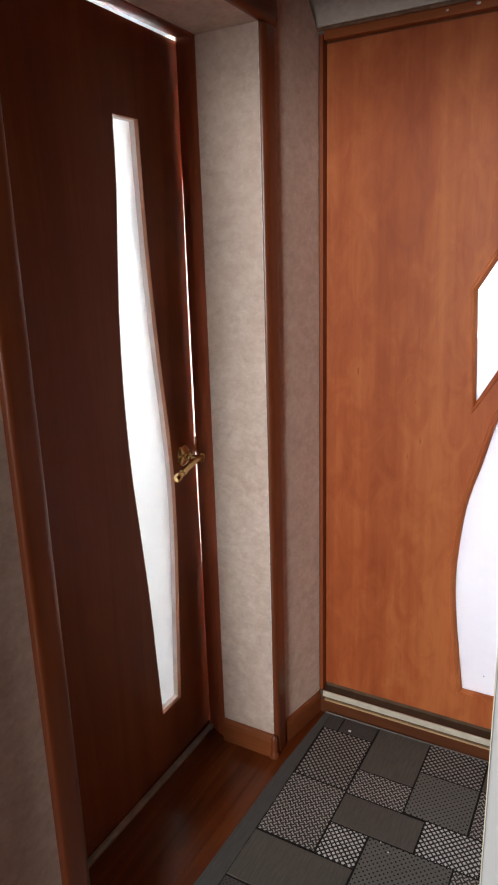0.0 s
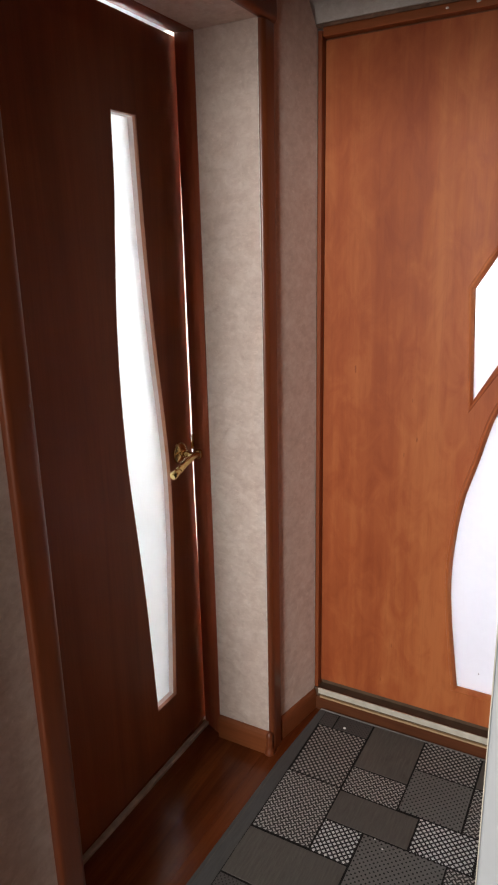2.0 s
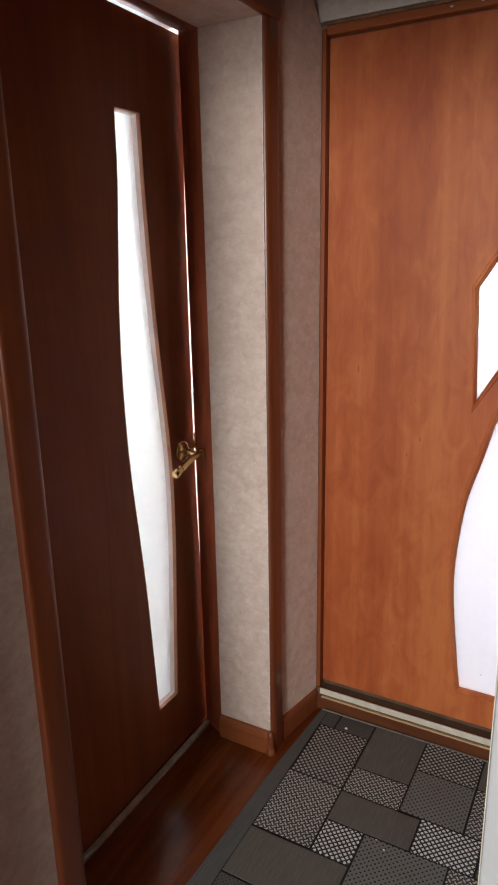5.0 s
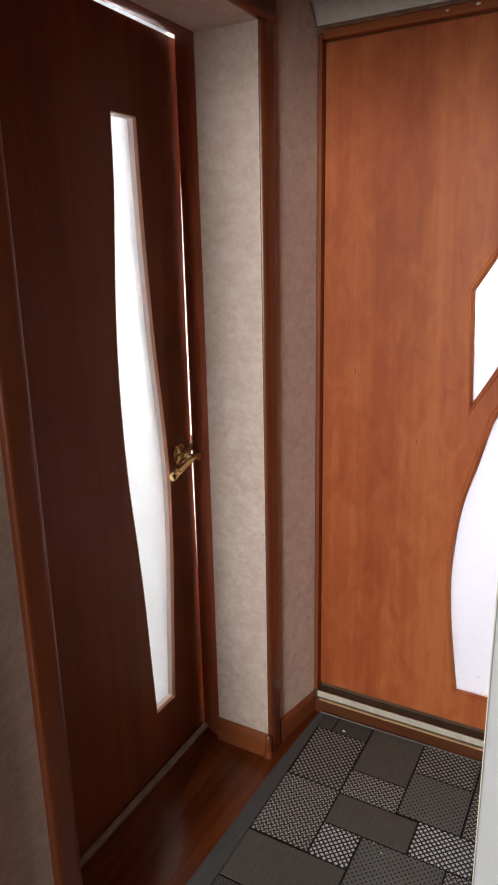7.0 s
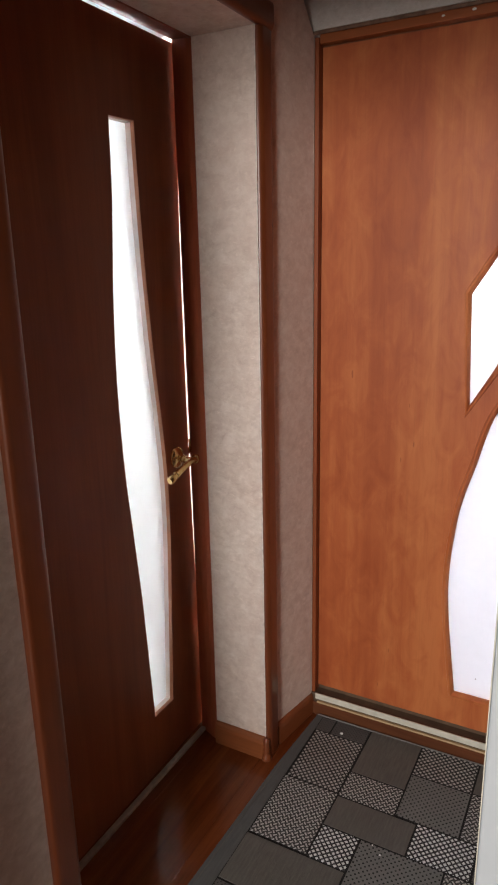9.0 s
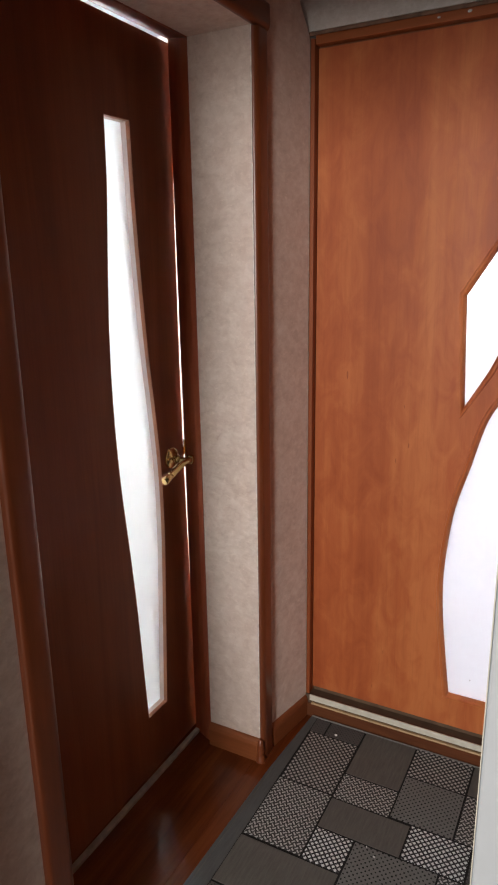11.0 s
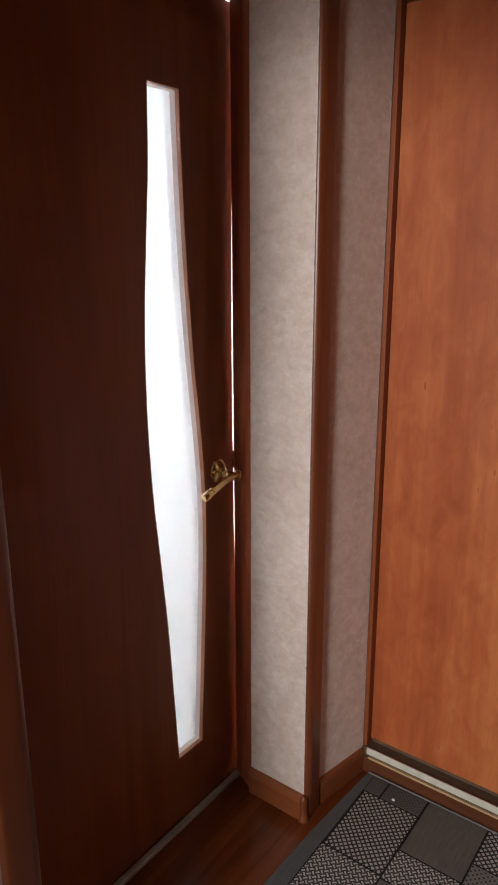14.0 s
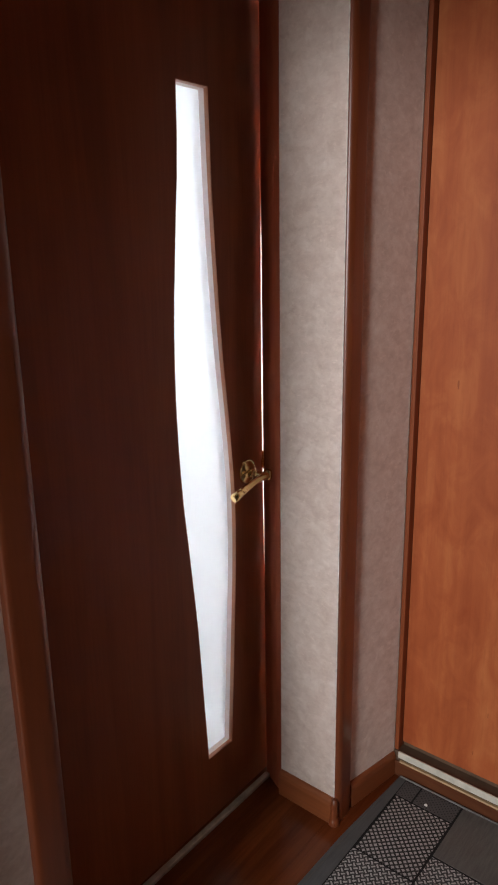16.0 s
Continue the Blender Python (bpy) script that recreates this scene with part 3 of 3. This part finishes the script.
door2 = thing("door_2", (0.05, Y_LEAF, 0.08), "orange cherry-veneered entrance door, closed, with curved frosted glass", "door", "", "structure")
leaf2 = lambda u, v, d: (u, Y_LEAF + d, v)
upper = [(0.480, 1.082), (0.545, 1.192), (0.60, 1.315), (0.632, 1.44), (0.64, 1.60), (0.628, 1.70), (0.572, 1.565), (0.465, 1.392)]
arc = smooth_curve([(0.66, 1.36), (0.612, 1.185), (0.545, 1.066), (0.506, 0.925), (0.472, 0.80), (0.455, 0.66), (0.451, 0.55), (0.458, 0.44), (0.472, 0.32), (0.488, 0.197)], 5)
lower = arc + [(0.665, 0.197)]
part("leaf", plate([(0.0505, 0.0955), (0.7355, 0.0955), (0.7355, 2.026), (0.0505, 2.026)], [upper, lower], 0.0, 0.04, leaf2), ORANGE_WOOD, door2)
for loop in (upper, lower):
    part("glass_moulding", moulding(loop, [(-0.010, -0.0005), (-0.008, -0.006), (-0.002, -0.007), (0.002, -0.002), (0.005, 0.004), (0.006, 0.018)], leaf2), ORANGE_WOOD, door2, "raised wooden moulding round the glass")
    part("glass_pane", plate(inset(loop, 0.003), [], 0.012, 0.016, leaf2), FROST_COOL, door2, "bright frosted glass pane")

spot = bmesh.new()
bmesh.ops.create_icosphere(spot, subdivisions=2, radius=0.0016, matrix=pose(0.553, Y_LEAF + 0.0118, 0.262) @ Matrix.Diagonal((0.7, 0.2, 1.5, 1)))
part("dirt_spot", spot, CAP_WOOD, door2, "small grey dirt spot on the glass", True)

# ---- baseboards ----
bb = thing("baseboard", (0, -0.2, 0), "orange-brown wooden baseboard with a rounded top", "baseboard", "", "structure")
bprof = [(0.0, 0.0), (0.014, 0.0), (0.014, 0.055), (0.011, 0.066), (0.006, 0.073), (0.0, 0.075)]
part("board", prism([(Y_FAR - 0.003 - d, z) for d, z in bprof], X_JAMB + 0.002, 0.004, lambda u, v, d: (d, u, v)), BASE_WOOD_X, bb)
SPL = Vector((0.033, 0.191)).normalized()
part("board", prism(bprof, -0.0065, 0.1865, lambda u, v, d: (SPL.x * d + SPL.y * u, -0.1855 + SPL.y * d - SPL.x * u, v)), BASE_WOOD_Y, bb)
part("corner_post", tube([(0.004, Y_FAR - 0.008, z) for z in (0, 0.006, 0.014, 0.020, 0.026, 0.036, 0.046, 0.052, 0.060, 0.070, 0.076)], [0.0150, 0.0158, 0.0140, 0.0112, 0.0108, 0.0122, 0.0112, 0.0100, 0.0112, 0.0092, 0.004], 20), TRIM_WOOD, bb, "glossy turned corner piece", True)
part("board", prism([(d, z) for d, z in bprof], -1.359, Y_NEAR - 0.08, lambda u, v, d: (u, d, v)), BASE_WOOD_Y, bb)

# ---- rug ----
def weave(name, kind, pale, dark, pitch=0.017):
    """Flat-woven rug block: lozenges, broken twill, dots or plain yarn."""
    m, nt, b = material(name)
    v = coords(nt, (1, 1, 1))
    wob = nd(nt, "TexNoise", Scale=90.0, Detail=2.0)
    nt.links.new(v, wob.inputs["Vector"])
    off = nt.nodes.new("ShaderNodeVectorMath")
    off.operation = "MULTIPLY_ADD"
    off.inputs[1].default_value = (0.0028, 0.0028, 0)
    nt.links.new(wob.outputs["Color"], off.inputs[0])
    nt.links.new(v, off.inputs[2])
    sp = nt.nodes.new("ShaderNodeSeparateXYZ")
    nt.links.new(off.outputs[0], sp.inputs[0])
    x, y = sp.outputs[0], sp.outputs[1]

    def cell(e, p):
        return math_(nt, "ABSOLUTE", math_(nt, "SUBTRACT", math_(nt, "FRACT", math_(nt, "DIVIDE", e, p)), 0.5))

    s, d = math_(nt, "ADD", x, y), math_(nt, "SUBTRACT", x, y)
    if kind == "lozenge":
        k = math_(nt, "LESS_THAN", math_(nt, "MAXIMUM", cell(s, pitch), cell(d, pitch)), 0.305)
    elif kind == "dots":
        k = math_(nt, "GREATER_THAN", math_(nt, "ADD", math_(nt, "POWER", cell(s, pitch), 2.0), math_(nt, "POWER", cell(d, pitch), 2.0)), 0.05)
    elif kind == "twill":
        cs, cd = (math_(nt, "DIVIDE", math_(nt, "ADD", e, 5.0), pitch) for e in (s, d))
        par = math_(nt, "MODULO", math_(nt, "ADD", math_(nt, "FLOOR", cs), math_(nt, "FLOOR", cd)), 2.0)
        ls, ld = (math_(nt, "ABSOLUTE", math_(nt, "SUBTRACT", math_(nt, "FRACT", c), 0.5)) for c in (cs, cd))
        one = math_(nt, "MULTIPLY", math_(nt, "LESS_THAN", ls, 0.19), math_(nt, "LESS_THAN", ld, 0.47))
        two = math_(nt, "MULTIPLY", math_(nt, "LESS_THAN", ld, 0.19), math_(nt, "LESS_THAN", ls, 0.47))
        k = math_(nt, "ADD", math_(nt, "MULTIPLY", one, par), math_(nt, "MULTIPLY", two, math_(nt, "SUBTRACT", 1.0, par)))
    else:
        k = noise_at(nt, coords(nt, (60, 6, 1)), 3.0, 3, 0.6)
    yarn = noise_at(nt, coords(nt, (1, 2.2, 1)), 420, 2, 0.6)
    worn = noise_at(nt, v, 9, 4, 0.6)
    c = mixc(nt, k, dark, pale)
    c = mixc(nt, math_(nt, "MULTIPLY", yarn, 0.32), c, tuple(0.45 * a for a in dark))
    c = mixc(nt, math_(nt, "MULTIPLY", worn, 0.16), c, tuple(0.5 * (p + q) for p, q in zip(pale, dark)))
    nt.links.new(c, b.inputs["Base Color"])
    b.inputs["Roughness"].default_value = 0.9
    b.inputs["Specular IOR Level"].default_value = 0.15
    bump(nt, b, math_(nt, "ADD", math_(nt, "MULTIPLY", k, 1.2), yarn), 0.6, 0.0016)
    return m


W_BASE = weave("rug_ground_yarn", "plain", (0.028, 0.027, 0.026), (0.016, 0.016, 0.015))
W_EDGE = weave("rug_border_yarn", "plain", (0.15, 0.152, 0.148), (0.085, 0.087, 0.085))
W_SELVAGE = weave("rug_selvage_yarn", "plain", (0.42, 0.40, 0.37), (0.2, 0.19, 0.175))
W_PLAIN = weave("rug_plain_yarn", "plain", (0.20, 0.186, 0.166), (0.088, 0.082, 0.074))
W_DARK = weave("rug_dark_yarn", "dots", (0.125, 0.117, 0.113), (0.045, 0.042, 0.041), 0.012)
W_LOZ = weave("rug_lozenge_yarn", "lozenge", (0.52, 0.50, 0.475), (0.022, 0.021, 0.020), 0.0164)
W_WHITE = weave("rug_pale_lozenge_yarn", "lozenge", (0.86, 0.88, 0.87), (0.018, 0.018, 0.019), 0.0163)
W_TWILL = weave("rug_twill_yarn", "twill", (0.58, 0.565, 0.54), (0.045, 0.044, 0.042), 0.0158)
W_DOTS = weave("rug_dotted_yarn", "dots", (0.22, 0.217, 0.205), (0.022, 0.022, 0.022), 0.0158)

rug = thing("rug", (0.4, -0.6, 0.0), "grey flat-woven patchwork rug with lozenge, twill and dotted blocks", "rug")
part("backing", prism([(0.068, -0.012), (0.745, -0.008), (0.745, -1.16), (0.018, -1.16), (0.046, -0.3)][::-1], 0.0, 0.0075, None, 0.0015), W_BASE, rug)
part("border", prism([(0.0665, -0.014), (0.087, -0.014), (0.083, -1.155), (0.0195, -1.155), (0.0455, -0.3)][::-1], 0.008, 0.0095, None, 0.0006), W_EDGE, rug, "plain grey woven border")
part("border_thread", prism([(0.068, -0.03), (0.0705, -0.03), (0.0335, -1.15), (0.031, -1.15), (0.0545, -0.3), (0.052, -0.3)][:2] + [(0.0565, -0.3), (0.034, -1.15), (0.0315, -1.15), (0.054, -0.3)], 0.0097, 0.0106), W_PLAIN, rug, "paler stitched thread")
part("selvage", prism([(0.068, -0.0125), (0.745, -0.0085), (0.745, -0.0135), (0.068, -0.0175)][::-1], 0.0078, 0.0112, None, 0.0008), W_SELVAGE, rug, "pale frayed woven edge")
BLOCKS = [
    ("lozenge", 0.092, 0.252, -0.31, -0.088), ("dark", 0.088, 0.136, -0.085, -0.02), ("dark", 0.139, 0.253, -0.085, -0.018),
    ("plain", 0.257, 0.418, -0.212, -0.012), ("twill", 0.256, 0.418, -0.316, -0.215), ("lozenge", 0.421, 0.59, -0.14, -0.011),
    ("dots", 0.421, 0.59, -0.312, -0.143), ("plain", 0.256, 0.48, -0.43, -0.319), ("twill", 0.088, 0.253, -0.54, -0.313),
    ("white", 0.257, 0.361, -0.543, -0.433), ("white", 0.483, 0.64, -0.431, -0.315), ("dots", 0.365, 0.58, -0.605, -0.433),
    ("plain", 0.086, 0.361, -0.70, -0.546), ("twill", 0.594, 0.74, -0.312, -0.14), ("plain", 0.594, 0.74, -0.137, -0.011),
    ("twill", 0.583, 0.74, -0.56, -0.434), ("dark", 0.644, 0.74, -0.431, -0.315), ("dark", 0.086, 0.22, -0.82, -0.704),
    ("lozenge", 0.223, 0.361, -0.93, -0.704), ("plain", 0.365, 0.58, -0.77, -0.608), ("lozenge", 0.583, 0.74, -0.78, -0.563),
    ("twill", 0.086, 0.22, -1.05, -0.823), ("dots", 0.365, 0.52, -0.95, -0.773), ("white", 0.523, 0.74, -0.90, -0.783),
    ("plain", 0.223, 0.361, -1.15, -0.933), ("twill", 0.365, 0.52, -1.15, -0.953), ("plain", 0.523, 0.74, -1.15, -0.903), ("dark", 0.086, 0.22, -1.15, -1.053),
]
YARN = {"lozenge": W_LOZ, "dark": W_DARK, "plain": W_PLAIN, "twill": W_TWILL, "dots": W_DOTS, "white": W_WHITE}
for kind, x0, x1, y0, y1 in BLOCKS:
    part("block", box(x0 + 0.0009, x1 - 0.0009, y0 + 0.0009, y1 - 0.0009, 0.0078, 0.0098, 0.0007, 1), YARN[kind], rug)

CRUMB_WHITE = plain("white_plastic_crumb", (0.8, 0.8, 0.78), 0.4)
for cx, cy, cr in ((0.174, -0.073, 0.0042), (0.397, -0.437, 0.0018), (0.424, -0.458, 0.0022)):
    crumb = bmesh.new()
    bmesh.ops.create_icosphere(crumb, subdivisions=2, radius=cr, matrix=pose(cx, cy, 0.0098 + 0.7 * cr) @ Matrix.Diagonal((1.2, 0.9, 0.7, 1)))
    tagged(new("crumb", finish(crumb, "crumb", CRUMB_WHITE, True)), "tiny white plastic crumb lying on the rug", "crumb", "crumbs on the rug", "")

# ---- laminate boards ----
BOARD_W, BOARD_L = 0.192, 1.28
floor_ob = bpy.data.objects["floor"]
for i in range(-4, 17):
    x0 = -0.206 + i * BOARD_W
    if x0 > 1.7:
        break
    shift = [0.31, 0.16, 0.72, 1.08][i % 4]
    lo_x = x0
    n = 0
    y = 0.0 + shift - BOARD_L
    y_top = -0.005 if i > -2 else -1.53
    while y >= y_top:
        y -= BOARD_L
    while y_top > -5.2:
        y_bot = max(y, -5.26)
        part("board", box(lo_x + 0.00015, lo_x + BOARD_W - 0.00015, y_bot + 0.00015, y_top - 0.00015, -0.0035, 0.0, 0.0003, 1), FLOOR_WOOD, floor_ob)
        y_top, y = y_bot, y_bot - BOARD_L
